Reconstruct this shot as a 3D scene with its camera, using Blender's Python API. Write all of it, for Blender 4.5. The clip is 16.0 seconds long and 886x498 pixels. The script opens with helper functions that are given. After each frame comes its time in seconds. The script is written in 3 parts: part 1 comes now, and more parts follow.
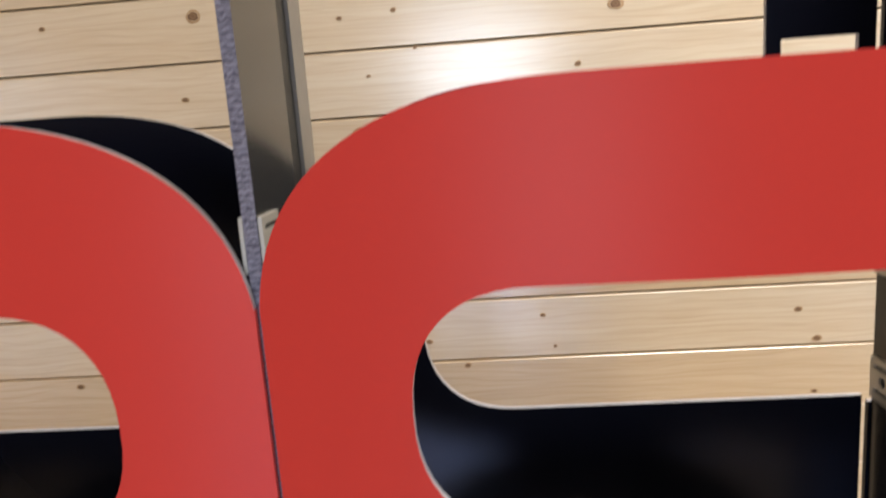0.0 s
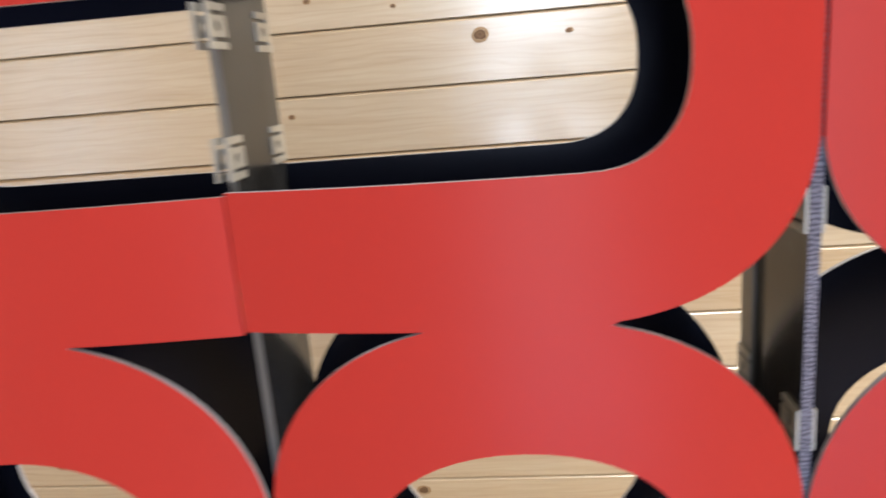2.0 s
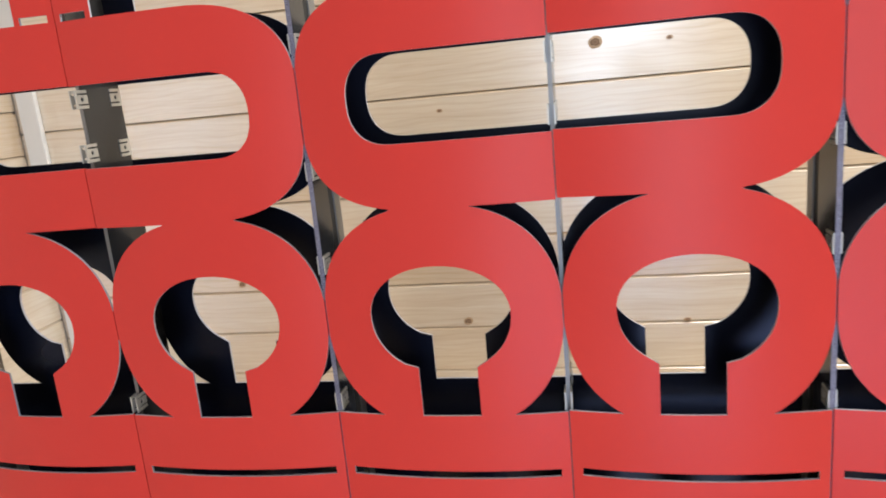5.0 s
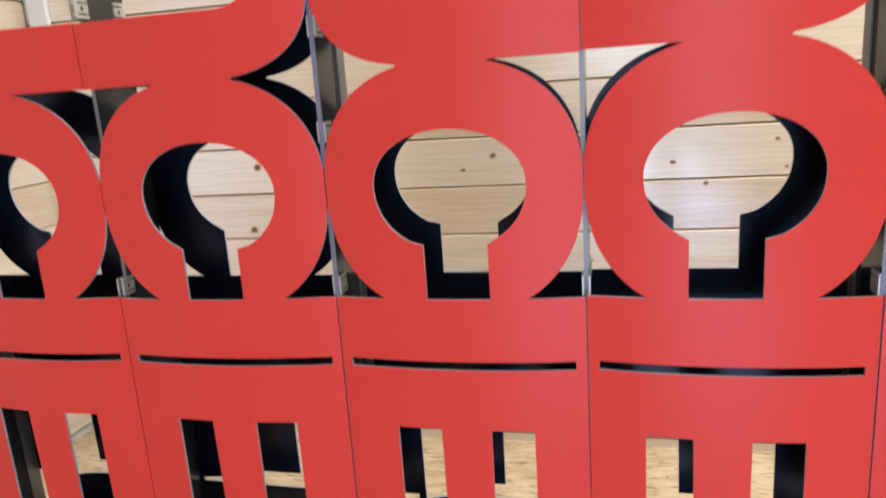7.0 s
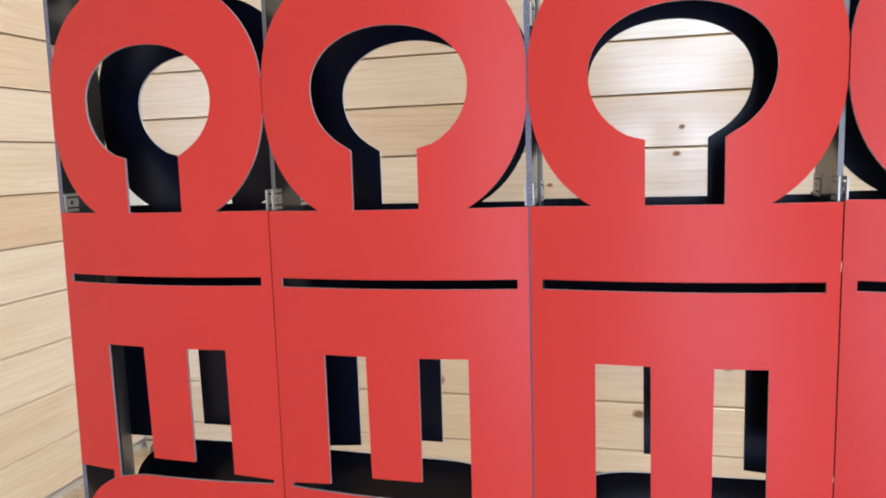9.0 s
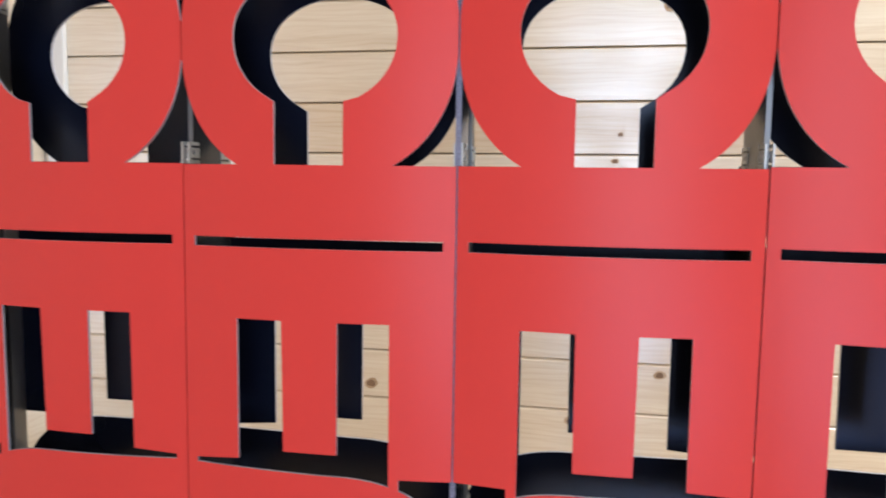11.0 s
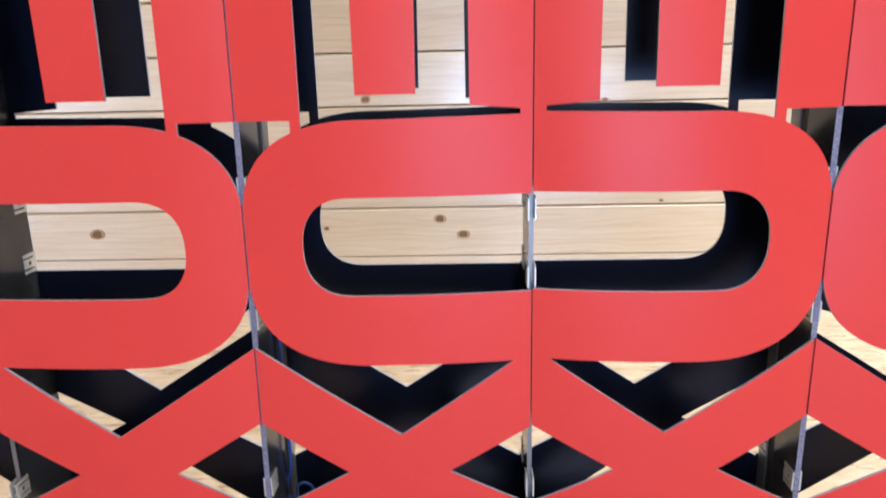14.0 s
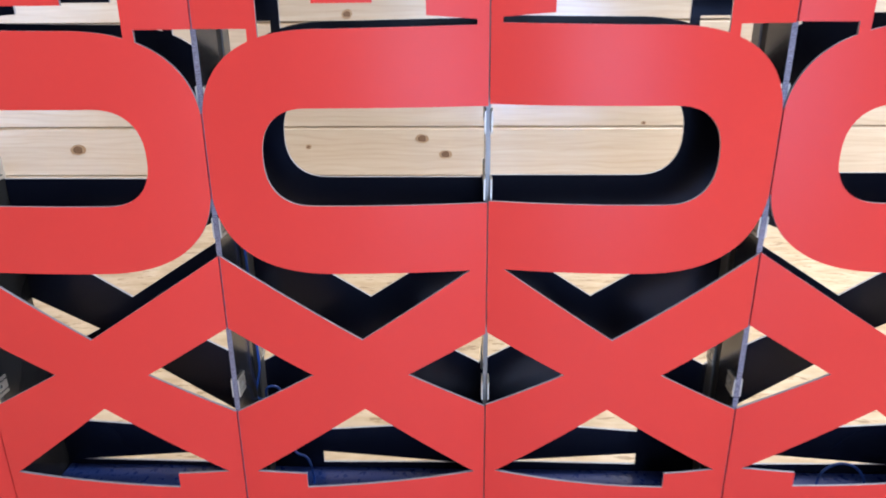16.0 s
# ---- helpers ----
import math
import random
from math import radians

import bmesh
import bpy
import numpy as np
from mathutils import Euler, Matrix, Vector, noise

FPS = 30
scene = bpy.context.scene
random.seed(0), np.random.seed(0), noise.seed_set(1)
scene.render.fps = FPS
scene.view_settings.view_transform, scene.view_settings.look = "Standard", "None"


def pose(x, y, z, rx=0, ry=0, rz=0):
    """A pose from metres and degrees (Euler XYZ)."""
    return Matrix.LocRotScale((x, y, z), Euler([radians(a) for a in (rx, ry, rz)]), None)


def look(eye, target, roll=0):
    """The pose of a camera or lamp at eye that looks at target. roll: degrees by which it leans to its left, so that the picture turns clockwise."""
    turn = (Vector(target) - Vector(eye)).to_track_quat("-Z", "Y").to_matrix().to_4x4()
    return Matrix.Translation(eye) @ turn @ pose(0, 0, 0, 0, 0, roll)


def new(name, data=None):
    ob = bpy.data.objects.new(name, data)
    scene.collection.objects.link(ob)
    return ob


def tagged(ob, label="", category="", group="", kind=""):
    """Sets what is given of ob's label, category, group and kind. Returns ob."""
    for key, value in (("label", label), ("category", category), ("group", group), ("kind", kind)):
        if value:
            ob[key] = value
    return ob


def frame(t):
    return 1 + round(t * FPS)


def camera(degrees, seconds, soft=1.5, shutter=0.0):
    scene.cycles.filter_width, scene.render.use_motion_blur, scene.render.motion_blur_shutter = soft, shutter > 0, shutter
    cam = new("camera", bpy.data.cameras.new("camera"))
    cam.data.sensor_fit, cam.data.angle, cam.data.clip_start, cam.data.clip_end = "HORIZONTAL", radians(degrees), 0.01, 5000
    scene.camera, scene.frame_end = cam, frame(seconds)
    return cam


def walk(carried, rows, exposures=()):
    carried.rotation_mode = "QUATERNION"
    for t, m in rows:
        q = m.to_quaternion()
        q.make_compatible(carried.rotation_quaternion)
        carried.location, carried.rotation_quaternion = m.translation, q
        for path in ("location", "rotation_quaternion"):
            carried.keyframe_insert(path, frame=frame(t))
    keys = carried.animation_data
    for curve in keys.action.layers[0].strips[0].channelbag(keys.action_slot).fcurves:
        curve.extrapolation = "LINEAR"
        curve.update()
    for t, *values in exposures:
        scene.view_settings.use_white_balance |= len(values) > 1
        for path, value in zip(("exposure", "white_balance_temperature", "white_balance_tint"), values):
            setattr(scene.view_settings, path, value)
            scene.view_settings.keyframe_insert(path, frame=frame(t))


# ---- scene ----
from mathutils.geometry import delaunay_2d_cdt

cam = camera(63.5, 16.0, soft=1.8, shutter=0.5)
PATH = [
    (0, (0.2669, -0.1874, 0.9989), (0.1088, 1.7710, 0.6254), -4.16),
    (0.5, (0.2493, -0.1861, 0.9715), (0.0766, 1.7605, 0.5463), -4.95),
    (1, (0.2210, -0.1966, 0.9507), (-0.0137, 1.7373, 0.4978), -5.87),
    (1.5, (0.1717, -0.2101, 0.9263), (-0.0514, 1.7139, 0.4280), -5.02),
    (2, (0.1036, -0.2409, 0.9188), (-0.1164, 1.6890, 0.4423), -4.83),
    (2.5, (0.0347, -0.2843, 0.9189), (-0.2388, 1.6525, 0.5013), -4.15),
    (3, (-0.0172, -0.3289, 0.9317), (-0.3248, 1.6139, 0.5697), -3.05),
    (3.2, (-0.0386, -0.3520, 0.9377), (-0.3876, 1.5787, 0.5497), -3.45),
    (5.3, (0.0427, -0.5649, 0.9264), (-0.3484, 1.3428, 0.4706), -5.77),
    (5.5, (0.0573, -0.5696, 0.9272), (-0.3252, 1.3397, 0.4708), -5.83),
    (6, (0.0758, -0.5533, 0.9239), (-0.3969, 1.3441, 0.5041), -6.99),
    (6.5, (0.0572, -0.5270, 0.8881), (-0.3651, 1.3889, 0.4993), -5.94),
    (7, (0.0180, -0.5217, 0.8212), (-0.4372, 1.3686, 0.3525), -4.13),
    (7.5, (0.0007, -0.5163, 0.7776), (-0.3634, 1.3986, 0.3298), -1.88),
    (8, (-0.0298, -0.5220, 0.7504), (-0.4705, 1.3889, 0.3576), -1.39),
    (8.5, (-0.1030, -0.5134, 0.7233), (-0.5512, 1.4048, 0.3772), -2.39),
    (8.7, (-0.1347, -0.5067, 0.7082), (-0.6279, 1.4100, 0.4203), -2.06),
    (10.8, (-0.1326, -0.4887, 0.6497), (-0.5093, 1.4650, 0.4464), 0.25),
    (11, (-0.1250, -0.4828, 0.6450), (-0.4656, 1.4780, 0.4468), 0.71),
    (11.5, (-0.1047, -0.4695, 0.6332), (-0.3324, 1.5052, 0.4128), 0.37),
    (12, (-0.0776, -0.4697, 0.6196), (-0.2086, 1.5086, 0.3567), 0.36),
    (12.5, (-0.0672, -0.4700, 0.5896), (-0.2052, 1.5037, 0.2977), -0.23),
    (13, (-0.0604, -0.4760, 0.5359), (-0.1793, 1.4917, 0.1987), -0.69),
    (13.5, (-0.0539, -0.4843, 0.4908), (-0.1453, 1.4676, 0.0641), -1.56),
    (14, (-0.0417, -0.4831, 0.4663), (-0.1233, 1.4508, -0.0373), -1.39),
    (14.5, (-0.0417, -0.4863, 0.4476), (-0.1255, 1.4225, -0.1437), -1.13),
    (15, (-0.0343, -0.4870, 0.4288), (-0.1126, 1.4022, -0.2230), -1.17),
    (15.5, (-0.0306, -0.4778, 0.4225), (-0.0817, 1.4241, -0.1941), -0.75),
    (16, (-0.0153, -0.4968, 0.4605), (-0.0811, 1.3741, -0.2433), -0.53),
]
walk(cam, [(t, look(eye, target, roll)) for t, eye, target, roll in PATH], [(0, -0.75, 6850, 10), (0.5, -0.75, 6850, 9), (1.0, -0.65, 6800, 9), (1.5, -0.56, 6750, 8), (2.0, -0.43, 6600, 8), (3.2, -0.30, 6300, 8), (5.5, -0.29, 6300, 8), (7.0, -0.21, 6200, 8), (8.5, -0.12, 6100, 8), (11, -0.10, 5900, 8), (12.0, -0.02, 5800, 8), (12.5, 0.15, 6100, 8), (13.0, 0.17, 6050, 8), (13.5, 0.14, 5800, 9), (14.5, 0.13, 5650, 9), (16, 0.08, 5550, 9)])

# ---- light ----
world = bpy.data.worlds.new("world")
world.use_nodes = True
scene.world = world
sky = world.node_tree.nodes.new("ShaderNodeTexSky")
sky.sky_type = "NISHITA"
sky.sun_disc = False
sky.sun_elevation = radians(35)
sky.sun_rotation = radians(200)
world.node_tree.links.new(sky.outputs[0], world.node_tree.nodes["Background"].inputs[0])
world.node_tree.nodes["Background"].inputs[1].default_value = 0.08


def area_lamp(name, at, aim, size_x, size_y, watts, colour):
    data = bpy.data.lights.new(name, "AREA")
    data.shape, data.size, data.size_y, data.energy, data.color = "RECTANGLE", size_x, size_y, watts, colour
    ob = new(name, data)
    ob.matrix_world = look(at, aim)
    return ob


area_lamp("ceiling_lamp_light", (1.15, -0.75, 2.36), (1.15, -0.749, 0), 0.9, 0.5, 25.0, (1.0, 0.95, 0.89))
area_lamp("ceiling_lamp_light", (1.05, 0.48, 2.36), (1.05, 0.481, 0), 1.0, 0.4, 62.0, (1.0, 0.965, 0.92))
area_lamp("glass_door_daylight", (0.22, -2.27, 0.76), (0.22, 0, 0.75), 0.70, 1.48, 28.0, (0.66, 0.79, 1.0))
# an unseen low bluish light, added for the soft glow in the lacquer
area_lamp("low_bluish_glow_light", (0.30, -1.30, 0.17), (0.25, 0.0, 0.45), 0.60, 0.30, 4.5, (0.36, 0.52, 1.0))

# ---- materials ----


def material(name):
    m = bpy.data.materials.new(name)
    m.use_nodes = True
    return m, m.node_tree.nodes, m.node_tree.links, m.node_tree.nodes["Principled BSDF"]


def ramp(nodes, stops):
    r = nodes.new("ShaderNodeValToRGB")
    r.color_ramp.elements[0].position, r.color_ramp.elements[0].color = stops[0][0], (*stops[0][1], 1)
    r.color_ramp.elements[1].position, r.color_ramp.elements[1].color = stops[-1][0], (*stops[-1][1], 1)
    for at, colour in stops[1:-1]:
        r.color_ramp.elements.new(at).color = (*colour, 1)
    return r


def noise_node(nodes, links, vector, scale, detail=3.0, rough=0.55, distortion=0.0):
    n = nodes.new("ShaderNodeTexNoise")
    n.inputs["Scale"].default_value = scale
    n.inputs["Detail"].default_value = detail
    n.inputs["Roughness"].default_value = rough
    n.inputs["Distortion"].default_value = distortion
    links.new(vector, n.inputs["Vector"])
    return n


def bump(nodes, links, height, shader, strength, distance):
    b = nodes.new("ShaderNodeBump")
    b.inputs["Strength"].default_value, b.inputs["Distance"].default_value = strength, distance
    links.new(height, b.inputs["Height"])
    links.new(b.outputs[0], shader.inputs["Normal"])


def sheet_material(name, dark, light, rough, metal=0.0, wave=0.1, spec=0.5, grain=1.0):
    """A smooth painted or anodised sheet: faint mottling, fine dust in the gloss, a slight wave in the surface."""
    m, nodes, links, p = material(name)
    where = nodes.new("ShaderNodeTexCoord").outputs["Object"]
    mottle = noise_node(nodes, links, where, 3.5, 3)
    fine = noise_node(nodes, links, where, 160.0, 3)
    r = ramp(nodes, [(0.3, dark), (0.72, light)])
    links.new(mottle.outputs[0], r.inputs[0])
    links.new(r.outputs[0], p.inputs["Base Color"])
    k = nodes.new("ShaderNodeMapRange")
    k.inputs["From Min"].default_value, k.inputs["From Max"].default_value = 0.3, 0.7
    k.inputs["To Min"].default_value, k.inputs["To Max"].default_value = rough - 0.02 * grain, rough + 0.03 * grain
    links.new(fine.outputs[0], k.inputs["Value"])
    links.new(k.outputs[0], p.inputs["Roughness"])
    p.inputs["Metallic"].default_value = metal
    p.inputs["Specular IOR Level"].default_value = spec
    slow = noise_node(nodes, links, where, 5.0, 1)
    bump(nodes, links, slow.outputs[0], p, wave, 0.02)
    return m


RED = sheet_material("red_lacquered_sheet", (0.61, 0.046, 0.036), (0.64, 0.052, 0.041), 0.33, wave=0.0, grain=0.0, spec=0.17)
EDGE = sheet_material("grey_cut_edge", (0.33, 0.34, 0.40), (0.45, 0.46, 0.52), 0.45, 0.2)
BLUE = sheet_material("dark_blue_plate", (0.020, 0.036, 0.15), (0.028, 0.050, 0.19), 0.28)
NAVY = sheet_material("dark_navy_sheet_back", (0.0072, 0.0086, 0.0175), (0.0102, 0.0120, 0.0262), 0.26, 0.30, wave=0.0, spec=0.30, grain=0.0)
STEEL = sheet_material("dark_grey_sheet", (0.030, 0.030, 0.031), (0.044, 0.044, 0.045), 0.20, 0.25, wave=0.02, grain=0.0)
ZINC = sheet_material("galvanised_steel", (0.42, 0.40, 0.36), (0.62, 0.60, 0.55), 0.45, 0.55)
STRIP = sheet_material("grey_aluminium_strip", (0.15, 0.145, 0.14), (0.23, 0.22, 0.21), 0.4, 0.5)
BLACK = sheet_material("matt_black", (0.006, 0.006, 0.006), (0.012, 0.012, 0.012), 0.6)
WHITE = sheet_material("white_painted_trim", (0.72, 0.72, 0.71), (0.82, 0.82, 0.81), 0.4)


def sawn_material():
    """The divider's bare front edge: bluish grey with fine cross marks of the saw."""
    m, nodes, links, p = material("bluish_grey_sawn_edge")
    where = nodes.new("ShaderNodeTexCoord").outputs["Object"]
    marks = nodes.new("ShaderNodeTexWave")
    marks.bands_direction = "Z"
    marks.inputs["Scale"].default_value = 180.0
    marks.inputs["Distortion"].default_value = 6.0
    marks.inputs["Detail Scale"].default_value = 3.0
    links.new(where, marks.inputs["Vector"])
    dirt = noise_node(nodes, links, where, 60.0, 4)
    mix = nodes.new("ShaderNodeMath")
    mix.operation = "MULTIPLY_ADD"
    links.new(dirt.outputs[0], mix.inputs[0])
    mix.inputs[1].default_value = 0.6
    links.new(marks.outputs["Fac"], mix.inputs[2])
    r = ramp(nodes, [(0.25, (0.075, 0.07, 0.10)), (0.7, (0.14, 0.135, 0.19)), (1.0, (0.24, 0.235, 0.30))])
    links.new(mix.outputs[0], r.inputs[0])
    links.new(r.outputs[0], p.inputs["Base Color"])
    p.inputs["Roughness"].default_value = 0.45
    p.inputs["Metallic"].default_value = 0.2
    bump(nodes, links, marks.outputs["Fac"], p, 0.3, 0.0003)
    return m


RIM = sawn_material()


def pine_material(name, tone):
    """Lacquered pine boards: long grain along x, board-to-board tone, small knots with a dark ring."""
    m, nodes, links, p = material(name)
    coord = nodes.new("ShaderNodeTexCoord").outputs["Object"]
    info = nodes.new("ShaderNodeObjectInfo")
    shift = nodes.new("ShaderNodeVectorMath")
    shift.operation = "MULTIPLY_ADD"
    links.new(info.outputs["Random"], shift.inputs[0])
    shift.inputs[1].default_value = (37.0, 11.0, 23.0)
    links.new(coord, shift.inputs[2])
    scaled = nodes.new("ShaderNodeVectorMath")
    scaled.operation = "MULTIPLY"
    drift_in = nodes.new("ShaderNodeVectorMath")
    drift_in.operation = "MULTIPLY"
    links.new(shift.outputs[0], drift_in.inputs[0])
    drift_in.inputs[1].default_value = (2.6, 4.0, 14.0)
    drift = noise_node(nodes, links, drift_in.outputs[0], 1.0, 2)
    figure = nodes.new("ShaderNodeVectorMath")
    figure.operation = "MULTIPLY_ADD"
    links.new(drift.outputs[1], figure.inputs[0])
    figure.inputs[1].default_value = (0.0, 0.0, 0.030)
    links.new(shift.outputs[0], figure.inputs[2])
    links.new(figure.outputs[0], scaled.inputs[0])
    scaled.inputs[1].default_value = (1.3, 8.0, 22.0)
    grain = noise_node(nodes, links, scaled.outputs[0], 2.2, 5, 0.6, 0.8)
    fine_in = nodes.new("ShaderNodeVectorMath")
    fine_in.operation = "MULTIPLY"
    links.new(figure.outputs[0], fine_in.inputs[0])
    fine_in.inputs[1].default_value = (6.0, 60.0, 210.0)
    fine = noise_node(nodes, links, fine_in.outputs[0], 1.4, 3)
    colour = ramp(nodes, [(0.22, tuple(c * t for c, t in zip((0.74, 0.62, 0.48), tone))), (0.52, tuple(c * t for c, t in zip((0.825, 0.735, 0.615), tone))), (0.75, tuple(c * t for c, t in zip((0.87, 0.805, 0.70), tone)))])
    links.new(grain.outputs[0], colour.inputs[0])
    streak = nodes.new("ShaderNodeMix")
    streak.data_type, streak.blend_type = "RGBA", "MULTIPLY"
    streak.inputs[0].default_value = 0.23
    links.new(colour.outputs[0], streak.inputs[6])
    fr = ramp(nodes, [(0.3, (0.72, 0.62, 0.5)), (0.55, (1, 1, 1))])
    links.new(fine.outputs[0], fr.inputs[0])
    links.new(fr.outputs[0], streak.inputs[7])
    rings = nodes.new("ShaderNodeTexWave")
    rings.bands_direction = "Z"
    rings.inputs["Scale"].default_value = 26.0
    rings.inputs["Distortion"].default_value = 9.0
    rings.inputs["Detail"].default_value = 2.5
    rings.inputs["Detail Scale"].default_value = 0.9
    ring_in = nodes.new("ShaderNodeVectorMath")
    ring_in.operation = "MULTIPLY"
    links.new(figure.outputs[0], ring_in.inputs[0])
    ring_in.inputs[1].default_value = (0.22, 0.3, 1.0)
    links.new(ring_in.outputs[0], rings.inputs["Vector"])
    ring_tone = ramp(nodes, [(0.0, (0.78, 0.66, 0.52)), (0.30, (0.97, 0.95, 0.92)), (0.6, (1, 1, 1))])
    links.new(rings.outputs["Fac"], ring_tone.inputs[0])
    growth = nodes.new("ShaderNodeMix")
    growth.data_type, growth.blend_type = "RGBA", "MULTIPLY"
    growth.inputs[0].default_value = 0.21
    links.new(streak.outputs[2], growth.inputs[6])
    links.new(ring_tone.outputs[0], growth.inputs[7])
    board = nodes.new("ShaderNodeMix")
    board.data_type, board.blend_type = "RGBA", "MULTIPLY"
    board.inputs[0].default_value = 1.0
    links.new(growth.outputs[2], board.inputs[6])
    br = ramp(nodes, [(0.0, (0.86, 0.77, 0.66)), (0.35, (0.95, 0.92, 0.87)), (1.0, (1.0, 1.0, 1.0))])
    links.new(info.outputs["Random"], br.inputs[0])
    links.new(br.outputs[0], board.inputs[7])
    links.new(board.outputs[2], p.inputs["Base Color"])
    p.inputs["Roughness"].default_value = 0.38
    p.inputs["Coat Weight"].default_value = 1.0
    p.inputs["Coat IOR"].default_value = 2.75
    p.inputs["Coat Roughness"].default_value = 0.21
    bump(nodes, links, fine.outputs[0], p, 0.15, 0.0015)
    return m


PINE = pine_material("pine_boards", (1.0, 0.985, 0.955))


def osb_material():
    """Strand board: pale chips lying mostly one way, with scattered dark slivers and a matt varnish."""
    m, nodes, links, p = material("strand_board_floor")
    coord = nodes.new("ShaderNodeTexCoord").outputs["Object"]

    def stretched(x, y, scale, detail):
        v = nodes.new("ShaderNodeVectorMath")
        v.operation = "MULTIPLY"
        links.new(coord, v.inputs[0])
        v.inputs[1].default_value = (x, y, 1.0)
        return noise_node(nodes, links, v.outputs[0], scale, detail, 0.6, 0.4)

    chips = stretched(10.0, 26.0, 1.5, 4)
    r = ramp(nodes, [(0.30, (0.46, 0.32, 0.175)), (0.46, (0.58, 0.435, 0.265)), (0.58, (0.66, 0.52, 0.345)), (0.72, (0.74, 0.62, 0.45))])
    links.new(chips.outputs[0], r.inputs[0])
    slivers = stretched(26.0, 90.0, 1.0, 3)
    k = ramp(nodes, [(0.585, (1, 1, 1)), (0.625, (0.50, 0.39, 0.28)), (0.72, (0.26, 0.18, 0.11))])
    links.new(slivers.outputs[0], k.inputs[0])
    mix = nodes.new("ShaderNodeMix")
    mix.data_type, mix.blend_type = "RGBA", "MULTIPLY"
    mix.inputs[0].default_value = 0.7
    links.new(r.outputs[0], mix.inputs[6])
    links.new(k.outputs[0], mix.inputs[7])
    links.new(mix.outputs[2], p.inputs["Base Color"])
    p.inputs["Roughness"].default_value = 0.36
    p.inputs["Coat Weight"].default_value = 1.0
    p.inputs["Coat IOR"].default_value = 1.8
    p.inputs["Coat Roughness"].default_value = 0.14
    bump(nodes, links, slivers.outputs[0], p, 0.12, 0.0006)
    return m


OSB = osb_material()


def plaster_material():
    m, nodes, links, p = material("plain_wall_paint")
    coord = nodes.new("ShaderNodeTexCoord").outputs["Object"]
    n = noise_node(nodes, links, coord, 4.0, 5)
    r = ramp(nodes, [(0.3, (0.46, 0.43, 0.38)), (0.7, (0.52, 0.49, 0.44))])
    links.new(n.outputs[0], r.inputs[0])
    links.new(r.outputs[0], p.inputs["Base Color"])
    p.inputs["Roughness"].default_value = 0.7
    return m


PLAIN = plaster_material()

# ---- mesh helpers ----


def part(name, bm, mats, parent, label=""):
    mesh = bpy.data.meshes.new(name)
    bm.to_mesh(mesh)
    bm.free()
    for m in mats if isinstance(mats, (list, tuple)) else [mats]:
        mesh.materials.append(m)
    ob = new(name, mesh)
    if parent is not None:
        ob.parent = parent
    if label:
        ob["label"] = label
    return ob


def box(bm, x0, x1, y0, y1, z0, z1, slot=0, bevel=0.0):
    verts = bmesh.ops.create_cube(bm, size=1.0, matrix=Matrix.LocRotScale(((x0 + x1) / 2, (y0 + y1) / 2, (z0 + z1) / 2), None, (x1 - x0, y1 - y0, z1 - z0)))["verts"]
    faces = {f for v in verts for f in v.link_faces}
    for f in faces:
        f.material_index = slot
    if bevel:
        made = bmesh.ops.bevel(bm, geom=list({e for v in verts for e in v.link_edges}), offset=bevel, segments=2, affect="EDGES", profile=0.5)
        for f in made["faces"]:
            f.material_index = slot
    return verts


# ---- the room ----
BACK_Y, LEFT_X, RIGHT_X, FRONT_Y, TOP_Z = 0.953, -1.28, 1.75, -2.25, 2.42
PITCH, GROOVE, SIDE_GROOVE, FOOT_GAP = 0.1026, 0.0787, 0.028, 0.027


def slab(name, x0, x1, y0, y1, z0, z1, mat, label, category):
    bm = bmesh.new()
    box(bm, x0, x1, y0, y1, z0, z1)
    return tagged(part(name, bm, mat, None), label, category, kind="structure")


slab("floor", LEFT_X - 0.1, RIGHT_X + 0.1, FRONT_Y - 0.1, BACK_Y + 0.1, -0.04, 0.0, OSB, "bare strand board floor with coarse wood chips", "floor")
slab("ceiling", LEFT_X - 0.1, RIGHT_X + 0.1, FRONT_Y - 0.1, BACK_Y + 0.1, TOP_Z, TOP_Z + 0.05, PLAIN, "plain pale ceiling", "ceiling")
wall_back = slab("wall_north", LEFT_X - 0.1, RIGHT_X + 0.1, BACK_Y + 0.016, BACK_Y + 0.1, 0.0, TOP_Z - 0.001, PLAIN, "wall lined with lacquered pine boards", "wall")
wall_left = slab("wall_west", LEFT_X - 0.1, LEFT_X - 0.016, FRONT_Y - 0.1, BACK_Y + 0.014, 0.0, TOP_Z - 0.001, PLAIN, "side wall lined with lacquered pine boards", "wall")
slab("wall_east", RIGHT_X, RIGHT_X + 0.1, FRONT_Y - 0.1, BACK_Y + 0.014, 0.0, TOP_Z - 0.001, PLAIN, "plain pale side wall", "wall")
slab("baseboard", LEFT_X, RIGHT_X, BACK_Y + 0.005, BACK_Y + 0.015, 0.0, FOOT_GAP - 0.0085, PINE, "low pine batten under the wall boards", "baseboard")


